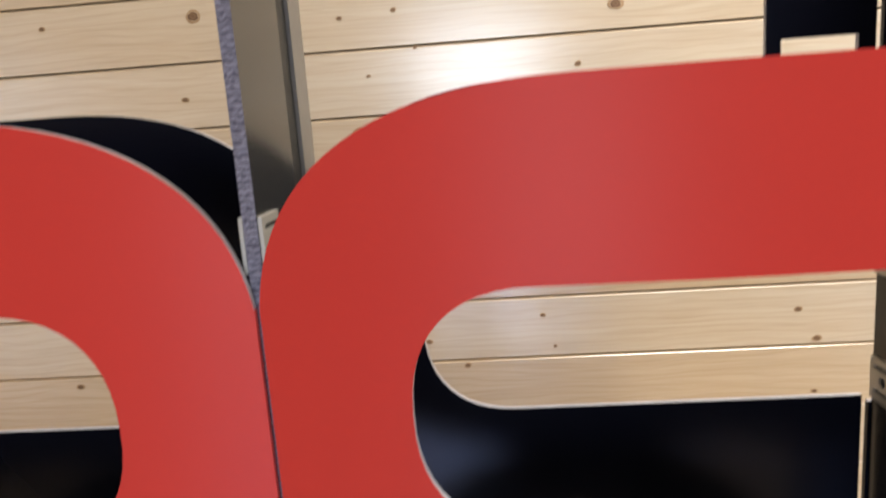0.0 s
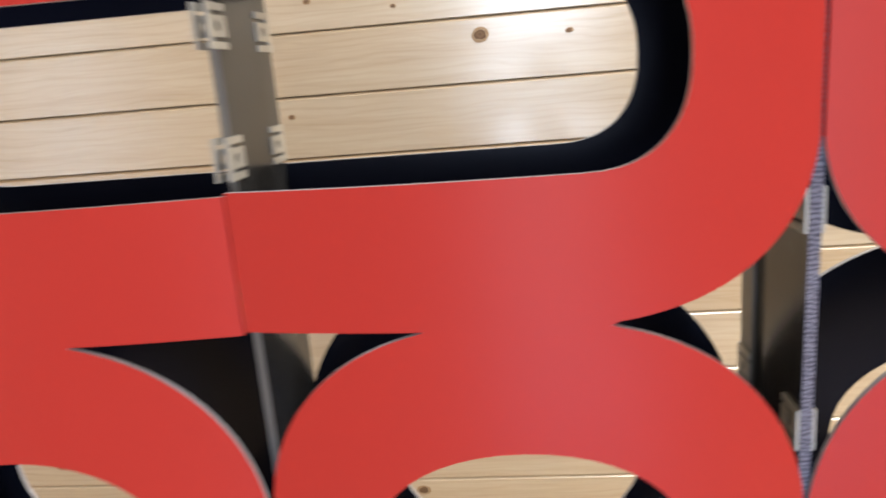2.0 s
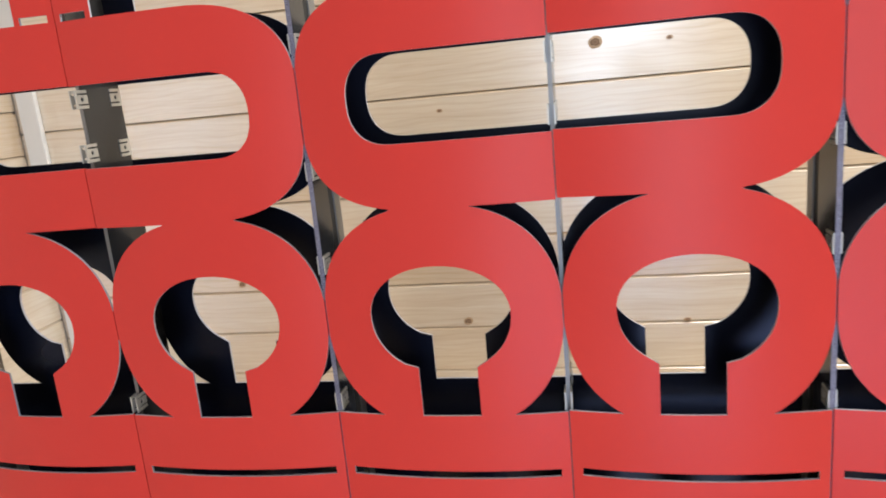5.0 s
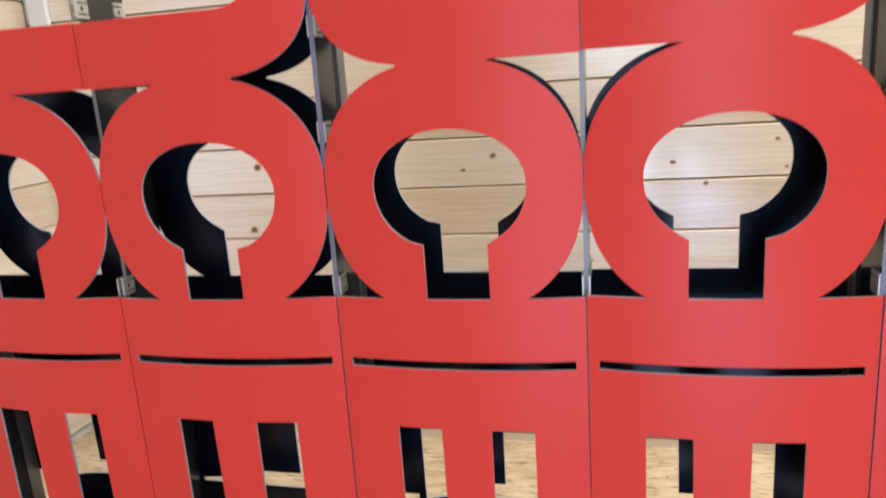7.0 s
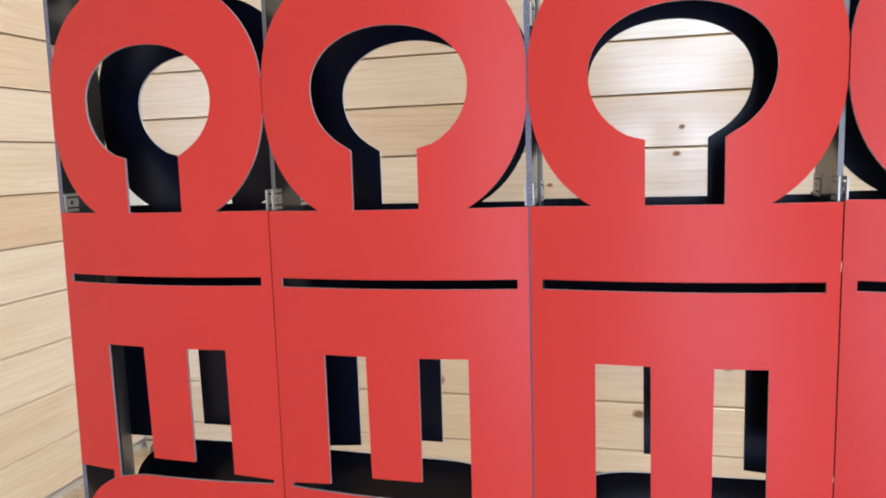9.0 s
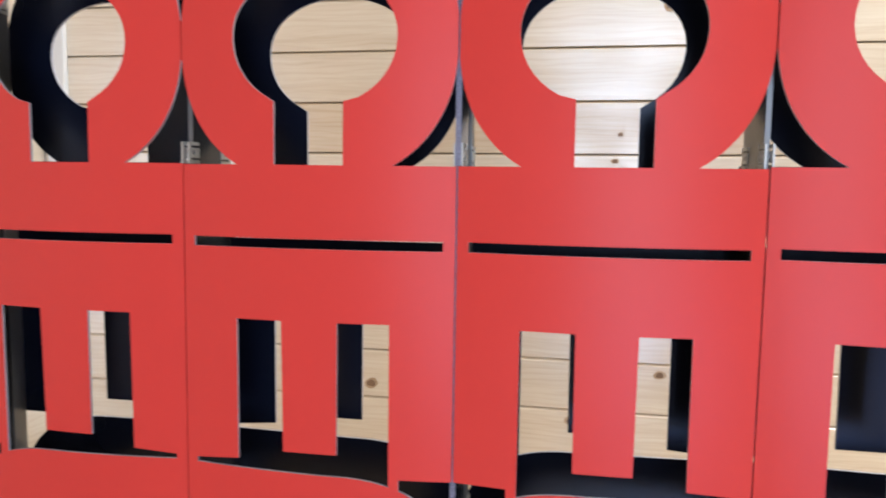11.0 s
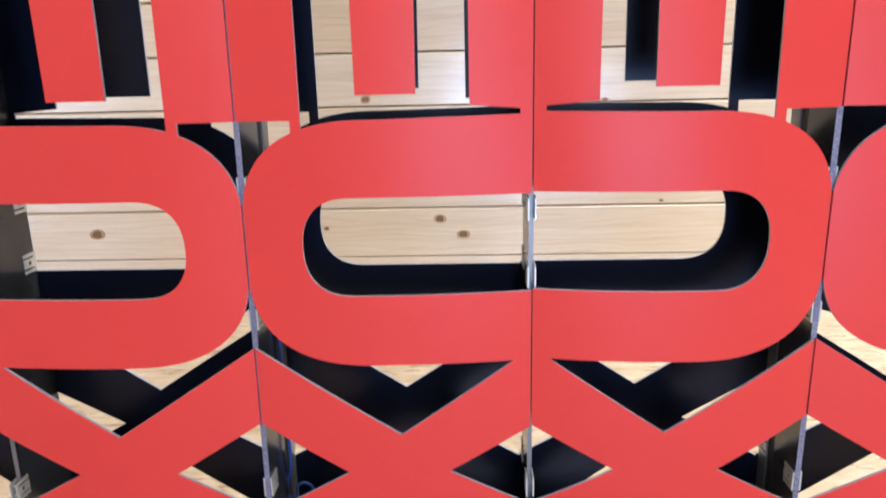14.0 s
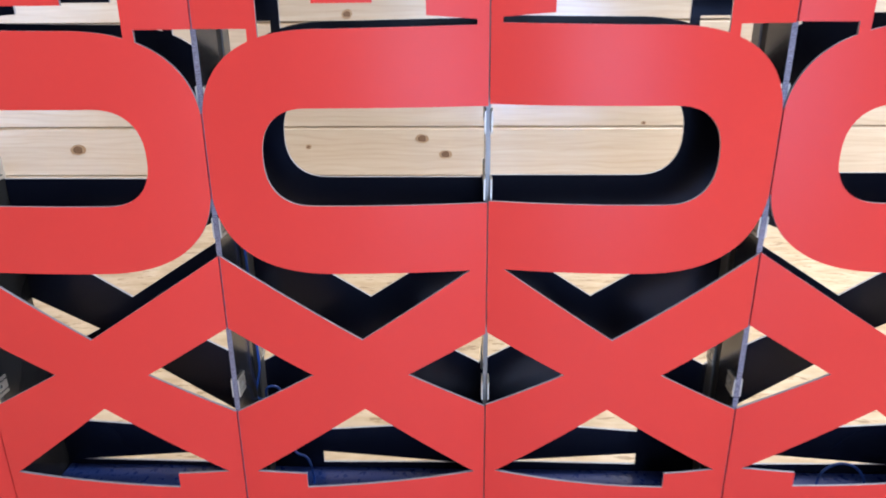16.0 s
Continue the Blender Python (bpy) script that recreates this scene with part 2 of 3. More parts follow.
def window_wall():
    """The wall behind the camera, with a doorway for the daylight."""
    bm = bmesh.new()
    y0, y1, w0, w1, s1 = FRONT_Y - 0.1, FRONT_Y, -0.18, 0.62, 1.9
    for x0, x1, z0, z1 in ((LEFT_X - 0.016, w0, 0.0, TOP_Z - 0.001), (w1, RIGHT_X, 0.0, TOP_Z - 0.001), (w0, w1, s1, TOP_Z - 0.001)):
        box(bm, x0, x1, y0, y1, z0, z1)
    return tagged(part("wall_south", bm, PLAIN, None), "plain pale wall with an open doorway", "wall", kind="structure")


window_wall()


def board_mesh(length):
    """One tongue-and-groove board along x, lying in the xz plane, its face at y = 0 and its edges chamfered into a groove."""
    h, c, d = PITCH, 0.0012, 0.0050
    profile = [(0.014, 0.0), (d, 0.0004), (0.0, c), (0.0, h - 0.0052), (d, h - 0.0012), (0.014, h)]
    bm = bmesh.new()
    ends = [[bm.verts.new((x, y, z)) for y, z in profile] for x in (0.0, length)]
    for a, b in zip(range(5), range(1, 6)):
        bm.faces.new((ends[0][a], ends[1][a], ends[1][b], ends[0][b]))
    for row in ends:
        bm.faces.new(row)
    bmesh.ops.recalc_face_normals(bm, faces=bm.faces)
    mesh = bpy.data.meshes.new("board")
    bm.to_mesh(mesh)
    bm.free()
    mesh.materials.append(PINE)
    return mesh


def board_wall(parent, m, length, groove):
    mesh, z = board_mesh(length), groove - PITCH
    while z < TOP_Z - PITCH:
        foot = max(z, FOOT_GAP)
        if z + PITCH > foot + 0.01:
            ob = new("board", mesh)
            ob.parent = parent
            ob.matrix_local = m @ Matrix.Translation((0, 0, foot)) @ Matrix.Diagonal((1, 1, (z + PITCH - foot) / PITCH, 1))
        z += PITCH


# ---- the screen ----
W, Z0 = 0.2, 0.095
THICK, DEPTH = 0.0022, 0.0680
BOTTOM, TOP = -0.095, 0.960
UPPER, LOWER = 0.8225, 0.2492
O_HALF, O_A, O_B, O_N = 0.0868, 0.09, 0.0711, 2.5


# each sheet: how far it bulges at its top and foot, its lift, and the shift and lift of the sheet behind it
BOWS = {-3: (0.0100, 0.0064), -2: (0.0081, 0.0064), -1: (0.0079, 0.0071), 0: (0.0091, 0.0108), 1: (0.0060, 0.0060)}
LIFTS = {-3: 0.0003, -2: -0.0002, 0: 0.0013, 1: 0.0020, 2: 0.0020}
REAR = {-3: (0.0001, 0.0019), -2: (-0.0035, -0.0004), -1: (-0.0030, 0.0012), 0: (-0.0039, 0.0029), 1: (-0.0045, 0.0045)}
# each seam: how far back it stands at mid height, and its lean
SEAMS = {-3: (0.0065, 0.0214), -2: (-0.0032, 0.0122), -1: (0.0, 0.0188), 0: (0.0, 0.0), 1: (-0.0010, -0.0041), 2: (-0.0070, -0.0080), 3: (-0.0070, -0.0080)}


def seam_y(s, z):
    back, lean = SEAMS[s]
    return back + lean * (z - 0.45)


def bend(u, z, s):
    """How far a sheet bulges forward between its seams, and how its two seams stand."""
    top, foot = BOWS.get(s, (0.006, 0.006))
    k = min(max((z - 0.30) / 0.20, 0.0), 1.0)
    k = k * k * (3 - 2 * k)
    w = ((-u if s % 2 == 0 else u) + 0.1) / 0.2
    return seam_y(s, z) * (1 - w) + seam_y(s + 1, z) * w - (foot + (top - foot) * k) * (1 - (u / 0.1) ** 2)


def ring_edge(u, mid, side):
    """Height of the long ring's outer edge at u; the ring's rounded end is at u = -0.1."""
    t = min(max(-u - 0.01, 0.0) / O_A, 1.0)
    return mid + side * (O_HALF - O_B + O_B * (1 - t ** O_N) ** (1 / O_N))


def ring_run(u0, u1, mid, side, steps=22):
    """Points along the ring's outer edge from u0 to u1, close together where it bends sharply."""
    out = []
    for i in range(steps + 1):
        k = i / steps
        k = 1 - (1 - k) ** 2 if u1 < u0 else k * k
        u = u0 + (u1 - u0) * k
        out.append((u, ring_edge(u, mid, side)))
    return out


KEY_Z, KEY_A, KEY_UP, KEY_DOWN, KEY_N = 0.6459, 0.1, 0.0926, 0.1009, 2.3


def key_outer(u, side):
    t = min(abs(u) / KEY_A, 1.0)
    return KEY_Z + side * (KEY_UP if side > 0 else KEY_DOWN) * (1 - t ** KEY_N) ** (1 / KEY_N)


def key_run(u0, u1, side, steps=18):
    out = []
    for i in range(steps + 1):
        k = i / steps
        k = 1 - (1 - k) ** 2 if abs(u1) > abs(u0) else k * k
        u = u0 + (u1 - u0) * k
        out.append((u, key_outer(u, side)))
    return out


def slot_hole(mid):
    """Half of the ring's long rounded opening; it runs on across the inner seam."""
    half, end, a, n = 0.0348, 0.0588, 0.0344, 2.4
    pts = [(0.11, mid + half)]
    for i in range(25):
        k = math.pi / 2 + math.pi * i / 24
        c, s = math.cos(k), math.sin(k)
        pts.append((-end + a + a * math.copysign(abs(c) ** (2 / n), c), mid + half * math.copysign(abs(s) ** (2 / n), s)))
    return pts + [(0.11, mid - half)]


def keyhole():
    cz, a, up, down, n = 0.646, 0.0588, 0.0425, 0.0492, 2.1
    pts = []
    start = math.acos(0.025 / a)
    for i in range(41):
        k = -start + (math.pi + 2 * start) * i / 40
        c, s = math.cos(k), math.sin(k)
        pts.append((a * math.copysign(abs(c) ** (2 / n), c), cz + (up if s > 0 else down) * math.copysign(abs(s) ** (2 / n), s)))
    pts[0], pts[-1] = (0.0282, pts[0][1]), (-0.0217, pts[-1][1])
    return pts + [(-0.0217, 0.5578), (0.0282, 0.5578)]


def panel_holes():
    """The openings of one sheet whose left seam is between two long rings and whose right seam is in a ring's middle."""
    o, rt, rb = 0.11, UPPER + O_HALF, UPPER - O_HALF
    lt, lb = LOWER + O_HALF, LOWER - O_HALF
    holes = [
        [(-o, TOP + 0.02), (0.064, TOP + 0.02), (0.064, rt)] + ring_run(-0.005, -0.1, UPPER, 1) + [(-o, UPPER + O_HALF - O_B)],
        [(0.069, rt + 0.006), (0.094, rt + 0.006), (0.094, rt), (0.069, rt)],
        slot_hole(UPPER),
        [(0.0325, rb), (o, rb), (o, KEY_Z)] + key_run(0.1, 0.0345, 1),
        [(-0.0325, rb)] + ring_run(-0.0345, -0.1, UPPER, -1) + [(-o, UPPER - O_HALF + O_B), (-o, KEY_Z)] + key_run(-0.1, -0.0345, 1),
        keyhole(),
        [(0.0565, 0.5578), (o, 0.5578), (o, KEY_Z)] + key_run(0.1, 0.0565, -1),
        [(-0.0565, 0.5578), (-o, 0.5578), (-o, KEY_Z)] + key_run(-0.1, -0.0565, -1),
        [(-0.0912, 0.4993), (-0.0912, 0.5063), (0.0912, 0.5063), (0.0912, 0.4993)],
        [(-0.0548, 0.4477), (-0.0177, 0.4477), (-0.0172, 0.3520), (0.0226, 0.3520), (0.0234, 0.4477), (0.0576, 0.4477), (0.0577, 0.3440), (0.0915, 0.3413), (0.0915, 0.3376)] + ring_run(-0.005, -0.0548, LOWER, 1),
        [(-0.0620, 0.3362), (-o, 0.3362), (-o, LOWER + O_HALF - O_B)] + ring_run(-0.1, -0.0620, LOWER, 1),
        slot_hole(LOWER),
        [(0.0050, 0.1074), (0.0877, lb)] + ring_run(-0.005, -0.1, LOWER, -1) + [(-o, LOWER - O_HALF + O_B), (-o, 0.1812), (-0.1, 0.1747)],
        [(0.1, 0.1089), (0.0394, 0.0763), (0.1, 0.0428), (o, 0.0372), (o, 0.1143)],
        [(-0.1, 0.1154), (-0.0349, 0.0768), (-0.1, 0.0404), (-o, 0.0348), (-o, 0.1213)],
        [(0.0046, 0.0466), (0.0916, -0.0193), (-0.0466, -0.0295), (-0.0466, -0.0160), (-0.0884, -0.0156)],
        [(-0.0475, -0.0534), (0.0, -0.0572), (0.082, -0.0642), (-0.0475, -0.0658)],
    ]
    return holes


def inside(p, poly):
    hit, (x, y) = False, p
    for (x0, y0), (x1, y1) in zip(poly, poly[1:] + poly[:1]):
        if (y0 > y) != (y1 > y) and x < (x1 - x0) * (y - y0) / (y1 - y0) + x0:
            hit = not hit
    return hit


def sheet_mesh(name, s, mats, low, high, bowed):
    """One cut sheet, THICK deep, its front face bent forward between its seams; faces: 0 front, 1 cut edge, 2 back."""
    holes = panel_holes()
    pts, edges = [], []

    def loop(ring):
        first = len(pts)
        pts.extend(Vector(p) for p in ring)
        edges.extend((first + i, first + (i + 1) % len(ring)) for i in range(len(ring)))

    loop([(-low, BOTTOM), (high, BOTTOM), (high, TOP), (-low, TOP)])
    for ring in holes:
        loop(ring)
    for i in range(1, 20):
        u = -low + (low + high) * i / 20
        edges.append((len(pts), len(pts) + 1))
        pts.extend((Vector((u, BOTTOM)), Vector((u, TOP))))
    for i in range(1, 21):
        z = BOTTOM + (TOP - BOTTOM) * i / 21
        edges.append((len(pts), len(pts) + 1))
        pts.extend((Vector((-low, z)), Vector((high, z))))
    flat, _, faces, _, _, _ = delaunay_2d_cdt(pts, edges, [], 0, 1e-6)
    bm, made = bmesh.new(), {}
    flip = -1 if s % 2 == 0 else 1

    def vert(i, back):
        if (i, back) not in made:
            u, z = flat[i]
            made[i, back] = bm.verts.new((flip * u, (bend(u, z, s) if bowed else 0.0) + (THICK if back else 0.0), z + Z0))
        return made[i, back]

    rim = {}
    for tri in faces:
        c = sum((flat[i] for i in tri), Vector((0, 0))) / len(tri)
        if not -low < c.x < high or not BOTTOM < c.y < TOP or any(inside(c, h) for h in holes):
            continue
        for back, slot in ((False, 0), (True, 2)):
            face = bm.faces.new([vert(i, back) for i in (reversed(tri) if back else tri)])
            face.material_index, face.smooth = slot, True
        for a, b in zip(tri, tri[1:] + tri[:1]):
            rim[frozenset((a, b))] = rim.get(frozenset((a, b)), 0) + 1
    for pair, count in rim.items():
        if count == 1:
            a, b = pair
            side = min(flat[a].x, flat[b].x) > high - 1e-4 or max(flat[a].x, flat[b].x) < 1e-4 - low
            bm.faces.new((vert(a, False), vert(b, False), vert(b, True), vert(a, True))).material_index = 0 if side else 1
    bmesh.ops.recalc_face_normals(bm, faces=bm.faces)
    for e in bm.edges:
        if any(not f.smooth for f in e.link_faces):
            e.smooth = False
    mesh = bpy.data.meshes.new(name)
    bm.to_mesh(mesh)
    bm.free()
    for m in mats:
        mesh.materials.append(m)
    return mesh


screen = tagged(new("ornamental_screen"), "red cut-out sheet metal screen, two layers deep, standing on the floor", "screen")
FIRST, LAST = -3, 3
for s in range(FIRST, LAST):
    for name, mats, y, words in (("front_panel", (RED, EDGE, NAVY), 0.0, "glossy red front sheet with cut-out ornament"), ("back_panel", (NAVY, EDGE, NAVY), DEPTH, "dark navy rear sheet with the same cut-outs")):
        ob = new(name, sheet_mesh(name, s, mats, *((0.0993, 0.0995) if y == 0.0 else (0.0996, 0.0996)), y == 0.0))
        ob.parent = screen
        dx, dz = REAR.get(s, (-0.003, 0.002)) if y else (0.0, LIFTS.get(s, 0.0))
        ob.location = ((s + 0.5) * W + dx, y, dz)
        ob["label"] = words


def bracket_mesh():
    """A small bracket bent from one strip: three prongs, the broad middle one with a screw hole."""
    flange, length, high, thin = 0.0011, 0.0165, 0.0078, 0.0011
    ring = [(0.0092 + 0.0021 * math.cos(k * math.pi / 5), 0.0021 * math.sin(k * math.pi / 5)) for k in range(10)]
    holes = [ring, [(0.0036, 0.0037), (0.0180, 0.0037), (0.0180, 0.0053), (0.0036, 0.0053)], [(0.0036, -0.0053), (0.0180, -0.0053), (0.0180, -0.0037), (0.0036, -0.0037)]]
    loops = [[(0.0, -high), (length, -high), (length, high), (0.0, high)]] + holes
    pts, edges = [], []
    for ring in loops:
        first = len(pts)
        pts.extend(Vector(p) for p in ring)
        edges.extend((first + i, first + (i + 1) % len(ring)) for i in range(len(ring)))
    edges.append((len(pts), len(pts) + 1))
    pts.extend((Vector((flange, -high)), Vector((flange, high))))
    flat, _, faces, _, _, _ = delaunay_2d_cdt(pts, edges, [], 0, 1e-7)
    bm, made, rim = bmesh.new(), {}, {}

    def vert(i, upper):
        if (i, upper) not in made:
            a, z = flat[i]
            t = thin if upper else 0.0
            made[i, upper] = bm.verts.new((max(flange - a, t), max(a - flange, t), z))
        return made[i, upper]

    for tri in faces:
        c = sum((flat[i] for i in tri), Vector((0, 0))) / 3
        if c.x > length or any(inside(c, h) for h in holes):
            continue
        bm.faces.new([vert(i, False) for i in tri])
        bm.faces.new([vert(i, True) for i in reversed(tri)])
        for a, b in zip(tri, tri[1:] + tri[:1]):
            rim[frozenset((a, b))] = rim.get(frozenset((a, b)), 0) + 1
    for pair, count in rim.items():
        if count == 1:
            a, b = pair
            bm.faces.new((vert(a, False), vert(b, False), vert(b, True), vert(a, True)))
    bmesh.ops.recalc_face_normals(bm, faces=bm.faces)
    mesh = bpy.data.meshes.new("bracket")
    bm.to_mesh(mesh)
    bm.free()
    mesh.materials.append(ZINC)
    return mesh


BRACKET = bracket_mesh()


def add_bracket(parent, side, rear, z, gap, back):
    ob = new("bracket", BRACKET)
    ob.parent = parent
    turn = Matrix.Diagonal((side, -1 if rear else 1, 1, 1))
    ob.matrix_local = Matrix.Translation((side * ((0.0028 if gap > 0.002 else 0.0015) if rear else gap), DEPTH - 0.0003 if rear else THICK + 0.0003 + back, z + Z0)) @ turn
    return ob


for s in range(FIRST, LAST + 1):
    odd = s % 2 != 0
    bm = bmesh.new()
    y0, y1, thin = (THICK + 0.0004, 0.041, 0.0020) if odd else (THICK + 0.0090, DEPTH - 0.0004, 0.0017)
    for v in box(bm, -thin, thin, y0, y1, BOTTOM + Z0, TOP + Z0, 0):
        if v.co.y < y0 + 0.001:
            v.co.y += seam_y(s, v.co.z - Z0)
    bm.faces.ensure_lookup_table()
    for f in bm.faces:
        if f.normal.y < -0.4 or f.calc_center_median().y < 0.02 and abs(f.normal.x) < 0.3 and abs(f.normal.z) < 0.5:
            f.material_index = 1
    divider = part("divider", bm, [STEEL, RIM if odd else STRIP], screen, "dark grey sheet divider between front and rear")
    divider.location = (s * W, 0, 0)
    if odd:
        # a black strip stands in for the dark slit before the rear strip
        bm = bmesh.new()
        box(bm, -0.0012, 0.0012, 0.041, 0.053, BOTTOM + Z0, TOP + Z0)
        part("black_slit", bm, BLACK, divider, "black strip filling the divider's dark slit")
        bm = bmesh.new()
        box(bm, -0.0026, 0.0026, 0.053, DEPTH - 0.0004, BOTTOM + Z0, TOP + Z0)
        part("rear_strip", bm, STRIP, divider, "grey aluminium edge strip")
    if s < LAST:
        bm = bmesh.new()
        for v in box(bm, 0.0026, W - 0.0026, THICK + 0.0005, DEPTH - 0.0006, 0.022, 0.025):
            if v.co.y < 0.03:
                v.co.y += seam_y(s if v.co.x < W / 2 else s + 1, v.co.z - Z0)
        plate = part("bottom_plate", bm, BLUE, screen, "glossy dark blue bottom plate inside the screen")
        plate.location = (s * W, 0, 0)
    spots = [0.872, 0.770, 0.690, 0.566, 0.290, 0.195, 0.060] if odd else [0.846, 0.800, 0.566, 0.272, 0.223, 0.055]
    for side in (-1, 1):
        for z in spots:
            for rear in (False, True):
                if (s == FIRST and side < 0) or (s == LAST and side > 0):
                    continue
                add_bracket(divider, side, rear, z, 0.0022 if odd else 0.0019, seam_y(s, z) + 0.0004)


def corner_trim():
    bm = bmesh.new()
    box(bm, LEFT_X + 0.018, LEFT_X + 0.067, BACK_Y - 0.014, BACK_Y - 0.0005, 0.085, TOP_Z - 0.002, 0, 0.003)
    return tagged(part("corner_trim", bm, WHITE, None), "white painted corner trim between the boarded walls", "trim", kind="structure")


corner_trim()

# ---- boards of the walls ----
board_wall(wall_back, Matrix.Translation((LEFT_X, BACK_Y, 0)), RIGHT_X - LEFT_X, GROOVE)
board_wall(wall_left, Matrix.Translation((LEFT_X, FRONT_Y, 0)) @ pose(0, 0, 0, 0, 0, 90), BACK_Y - FRONT_Y - 0.002, SIDE_GROOVE)


# ---- knots in the boards ----
def knot_material():
    m, nodes, links, p = material("pine_knot")
    coord = nodes.new("ShaderNodeTexCoord").outputs["Object"]
    far = nodes.new("ShaderNodeVectorMath")
    far.operation = "LENGTH"
    links.new(coord, far.inputs[0])
    blur = noise_node(nodes, links, coord, 2.5, 3)
    mix = nodes.new("ShaderNodeMath")
    mix.operation = "MULTIPLY_ADD"
    links.new(blur.outputs[0], mix.inputs[0])
    mix.inputs[1].default_value = 0.5
    links.new(far.outputs["Value"], mix.inputs[2])
    r = ramp(nodes, [(0.25, (0.10, 0.055, 0.035)), (0.55, (0.27, 0.165, 0.095)), (0.85, (0.15, 0.08, 0.045)), (1.0, (0.44, 0.30, 0.18)), (1.2, (0.66, 0.52, 0.36))])
    links.new(mix.outputs[0], r.inputs[0])
    links.new(r.outputs[0], p.inputs["Base Color"])
    p.inputs["Roughness"].default_value = 0.4
    return m


KNOT = knot_material()


def knot_mesh(seed):
    """A flat, slightly irregular knot of unit radius."""
    rnd = random.Random(seed)
    bm = bmesh.new()
    phase = rnd.uniform(0, 6.28)
    rim = [(1 + 0.10 * math.sin(2 * a + phase) + rnd.uniform(-0.06, 0.06), a) for a in (2 * math.pi * i / 18 for i in range(18))]
    rows = []
    for k, y in ((1.0, 0.0), (0.93, -0.06), (0.5, -0.08)):
        rows.append([bm.verts.new((k * r * math.cos(a), y, k * r * math.sin(a))) for r, a in rim])
    top = bm.verts.new((0, -0.08, 0))
    for lo, hi in zip(rows, rows[1:]):
        for i in range(18):
            bm.faces.new((lo[i], lo[(i + 1) % 18], hi[(i + 1) % 18], hi[i]))
    for i in range(18):
        bm.faces.new((rows[-1][i], rows[-1][(i + 1) % 18], top))
    bmesh.ops.recalc_face_normals(bm, faces=bm.faces)
    mesh = bpy.data.meshes.new("knot")
    bm.to_mesh(mesh)
    bm.free()
    mesh.materials.append(KNOT)
    return mesh


KNOT_MESHES = [knot_mesh(k) for k in range(5)]


def add_knots(spots):
    for n, (x, z, r) in enumerate(spots):
        ob = new("knot", KNOT_MESHES[n % 5])
        ob.parent = wall_back
        ob.matrix_local = Matrix.Translation((x, BACK_Y - 0.0003, z)) @ Matrix.Diagonal((1.15 * r, 0.006, 0.9 * r, 1))


# boards above the screen's upper rings
add_knots([(-0.190, 1.174, 0.0109), (-0.439, 1.174, 0.0049), (0.125, 1.159, 0.0042), (0.040, 1.153, 0.0042), (0.461, 1.141, 0.0101), (0.154, 1.101, 0.0033), (0.078, 1.063, 0.0034), (0.402, 1.058, 0.0050), (-0.220, 1.048, 0.0054), (-0.080, 1.029, 0.0043)])
# boards behind the upper rings and the keyholes
add_knots([(0.056, 0.973, 0.0127), (0.197, 0.968, 0.0055), (0.619, 0.939, 0.0122), (-0.269, 0.867, 0.0054), (0.338, 0.783, 0.0055), (0.536, 0.769, 0.0035), (-0.220, 0.757, 0.0064), (-0.029, 0.732, 0.0053), (-0.038, 0.681, 0.0063), (0.331, 0.662, 0.0043), (-0.216, 0.654, 0.0065), (0.736, 0.651, 0.0056), (-0.751, 0.651, 0.0085), (-0.281, 0.626, 0.0055), (0.141, 0.625, 0.0054), (0.349, 0.608, 0.0035), (0.766, 0.601, 0.0066), (0.203, 0.581, 0.0053), (-0.478, 0.573, 0.0063), (0.764, 0.511, 0.0049), (-0.779, 0.508, 0.0086)])
# boards behind the combs and the lower rings
add_knots([(-0.440, 0.432, 0.0098), (-0.023, 0.426, 0.0063), (-0.248, 0.400, 0.0095), (0.221, 0.389, 0.0065), (0.280, 0.358, 0.0075), (-0.019, 0.315, 0.0063), (0.063, 0.262, 0.0098), (-0.525, 0.210, 0.0124), (0.340, 0.188, 0.0044), (-0.107, 0.157, 0.0110), (-0.342, 0.140, 0.0055), (-0.828, 0.134, 0.0133), (-0.826, 0.227, 0.0115), (-0.059, 0.124, 0.0107)])


# ---- small things ----
def cable(points, label):
    data = bpy.data.curves.new("cable", "CURVE")
    data.dimensions, data.bevel_depth, data.bevel_resolution, data.resolution_u = "3D", 0.0011, 3, 8
    line = data.splines.new("BEZIER")
    line.bezier_points.add(len(points) - 1)
    for bp, p in zip(line.bezier_points, points):
        bp.co, bp.handle_left_type, bp.handle_right_type = p, "AUTO", "AUTO"
    data.materials.append(CABLE)
    return tagged(new("cable", data), label, "cable")


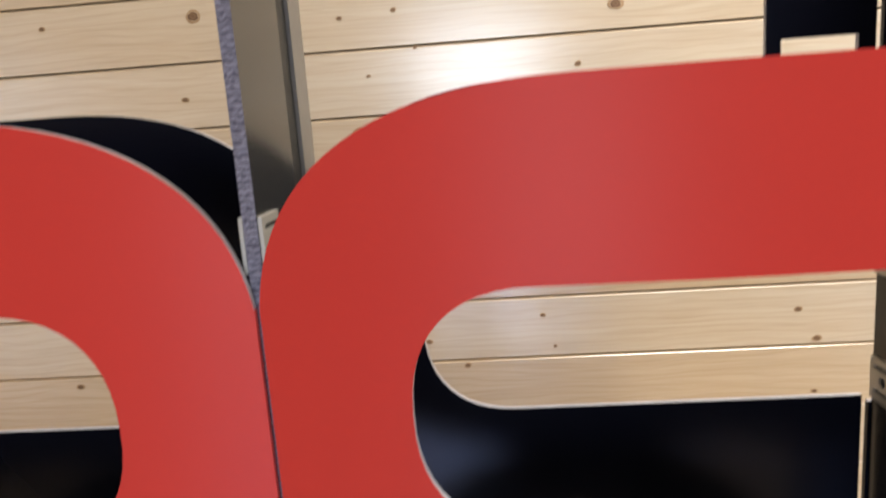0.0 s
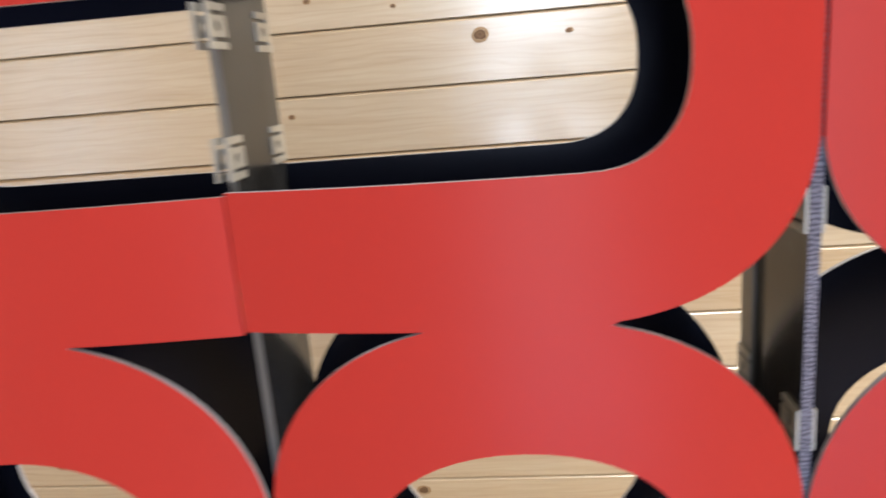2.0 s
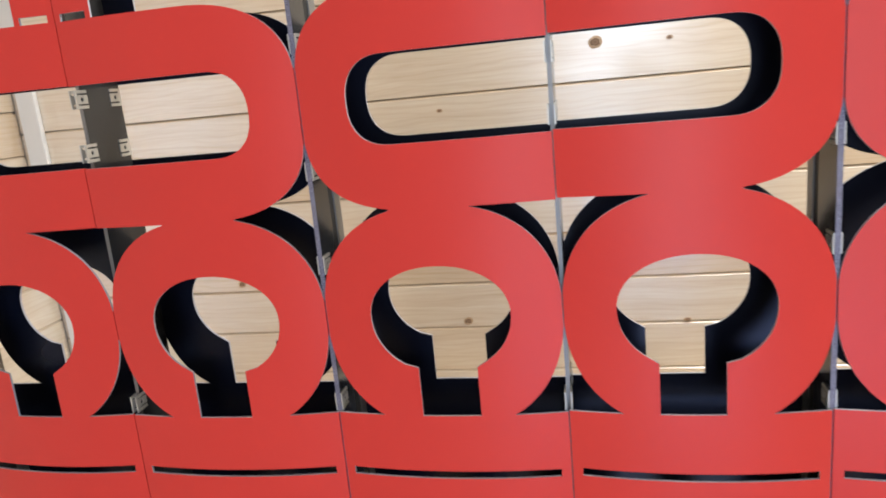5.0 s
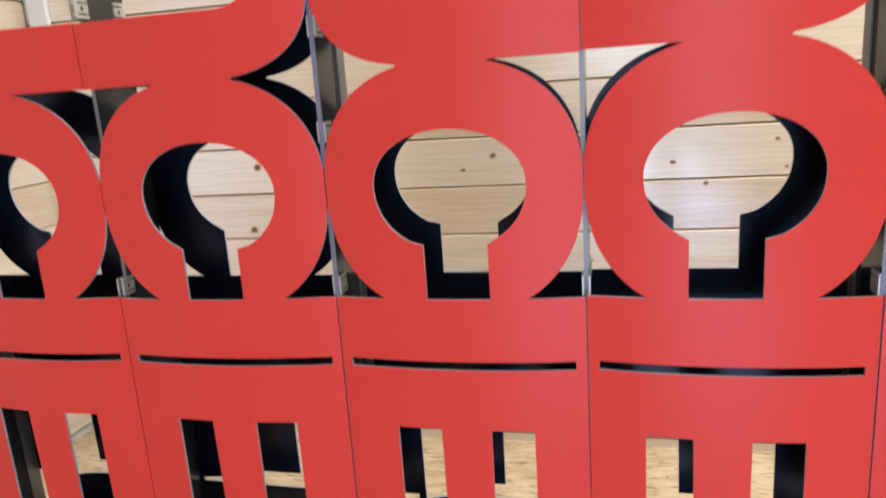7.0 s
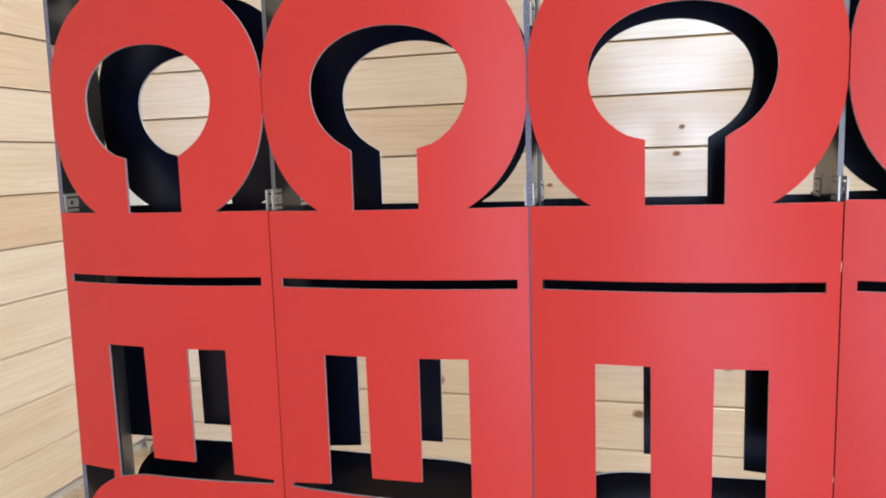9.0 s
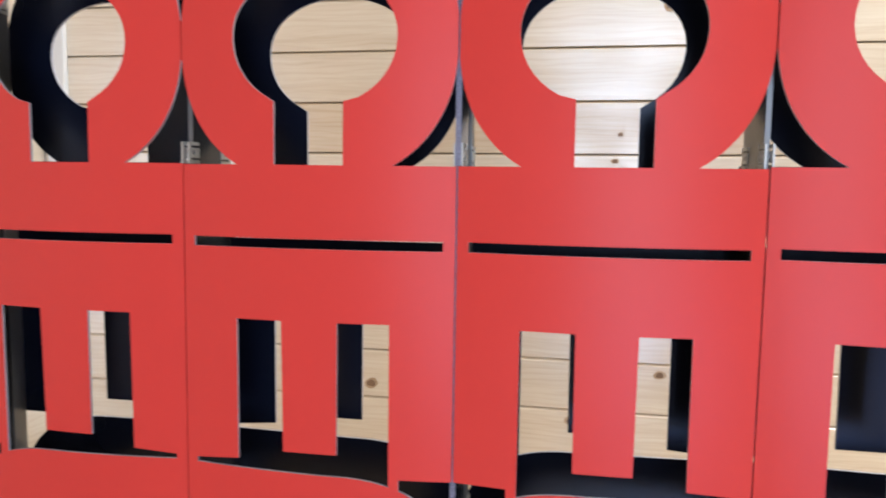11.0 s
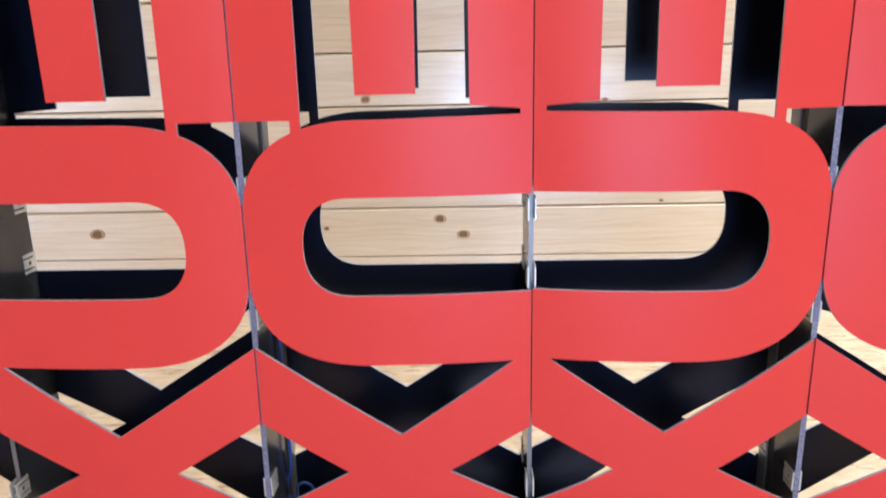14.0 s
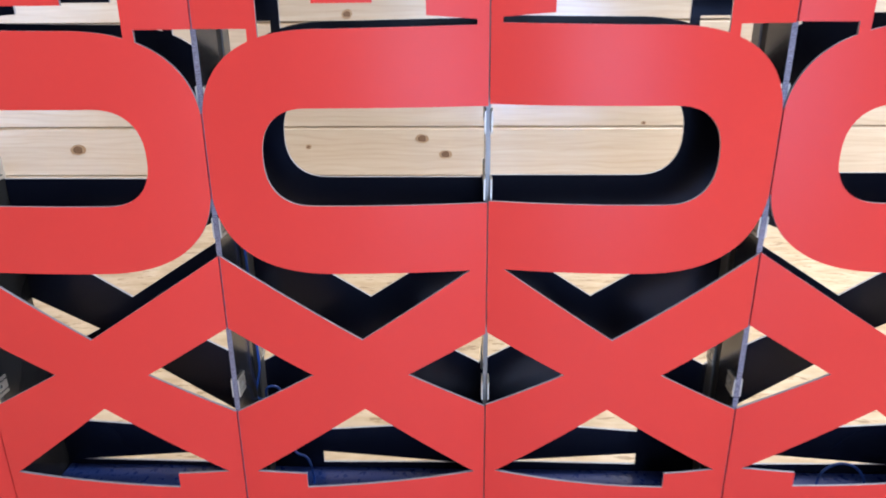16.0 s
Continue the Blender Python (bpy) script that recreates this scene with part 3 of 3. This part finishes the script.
CABLE = sheet_material("blue_cable_sheath", (0.02, 0.06, 0.26), (0.03, 0.08, 0.33), 0.4)
cable([(-0.1955, 0.040, 0.30), (-0.1945, 0.041, 0.22), (-0.1940, 0.042, 0.15), (-0.1935, 0.043, 0.115), (-0.190, 0.044, 0.126), (-0.183, 0.045, 0.127), (-0.177, 0.046, 0.117), (-0.174, 0.047, 0.085), (-0.170, 0.046, 0.057), (-0.161, 0.045, 0.053), (-0.156, 0.043, 0.040), (-0.155, 0.042, 0.0262)], "thin blue cable hanging inside the screen")
cable([(0.300, 0.042, 0.0262), (0.302, 0.044, 0.040), (0.312, 0.046, 0.050), (0.325, 0.046, 0.052), (0.338, 0.045, 0.044), (0.345, 0.043, 0.0262)], "thin blue cable looped on the bottom plate")


def sticker():
    bm = bmesh.new()
    box(bm, -0.008, 0.008, -0.0006, 0.0, -0.028, 0.028, 0)
    box(bm, -0.005, 0.005, -0.0009, -0.0006, 0.004, 0.022, 1)
    for z in (-0.004, -0.010, -0.016):
        box(bm, -0.005, 0.004, -0.0009, -0.0006, z - 0.0015, z + 0.0015, 2)
    ob = part("sticker", bm, [WHITE, CABLE, BLACK], None)
    ob.location = (LEFT_X + 0.030, BACK_Y - 0.0141, 0.13)
    return tagged(ob, "small white sticker with a blue mark on the corner trim", "sticker")


sticker()


def wood_scrap():
    """A rough, split offcut lying in the corner under the trim."""
    rnd = random.Random(4)
    bm = bmesh.new()
    box(bm, -0.030, 0.034, -0.012, 0.012, 0.0, 0.030, 0, 0.002)
    bmesh.ops.subdivide_edges(bm, edges=[e for e in bm.edges if e.calc_length() > 0.02], cuts=2)
    for v in bm.verts:
        if v.co.z > 0.001:
            v.co += Vector((rnd.uniform(-0.002, 0.002), rnd.uniform(-0.002, 0.002), rnd.uniform(-0.004, 0.004) + 0.10 * v.co.x))
    ob = part("wood_offcut", bm, SCRAP, None)
    ob.location = (LEFT_X + 0.075, BACK_Y - 0.030, 0.0)
    ob.rotation_euler = (0, 0, 0.35)
    return tagged(ob, "rough brown wood offcut lying in the room's corner", "offcut")


SCRAP = sheet_material("weathered_brown_wood", (0.10, 0.065, 0.042), (0.24, 0.165, 0.11), 0.7, wave=0.4)
wood_scrap()
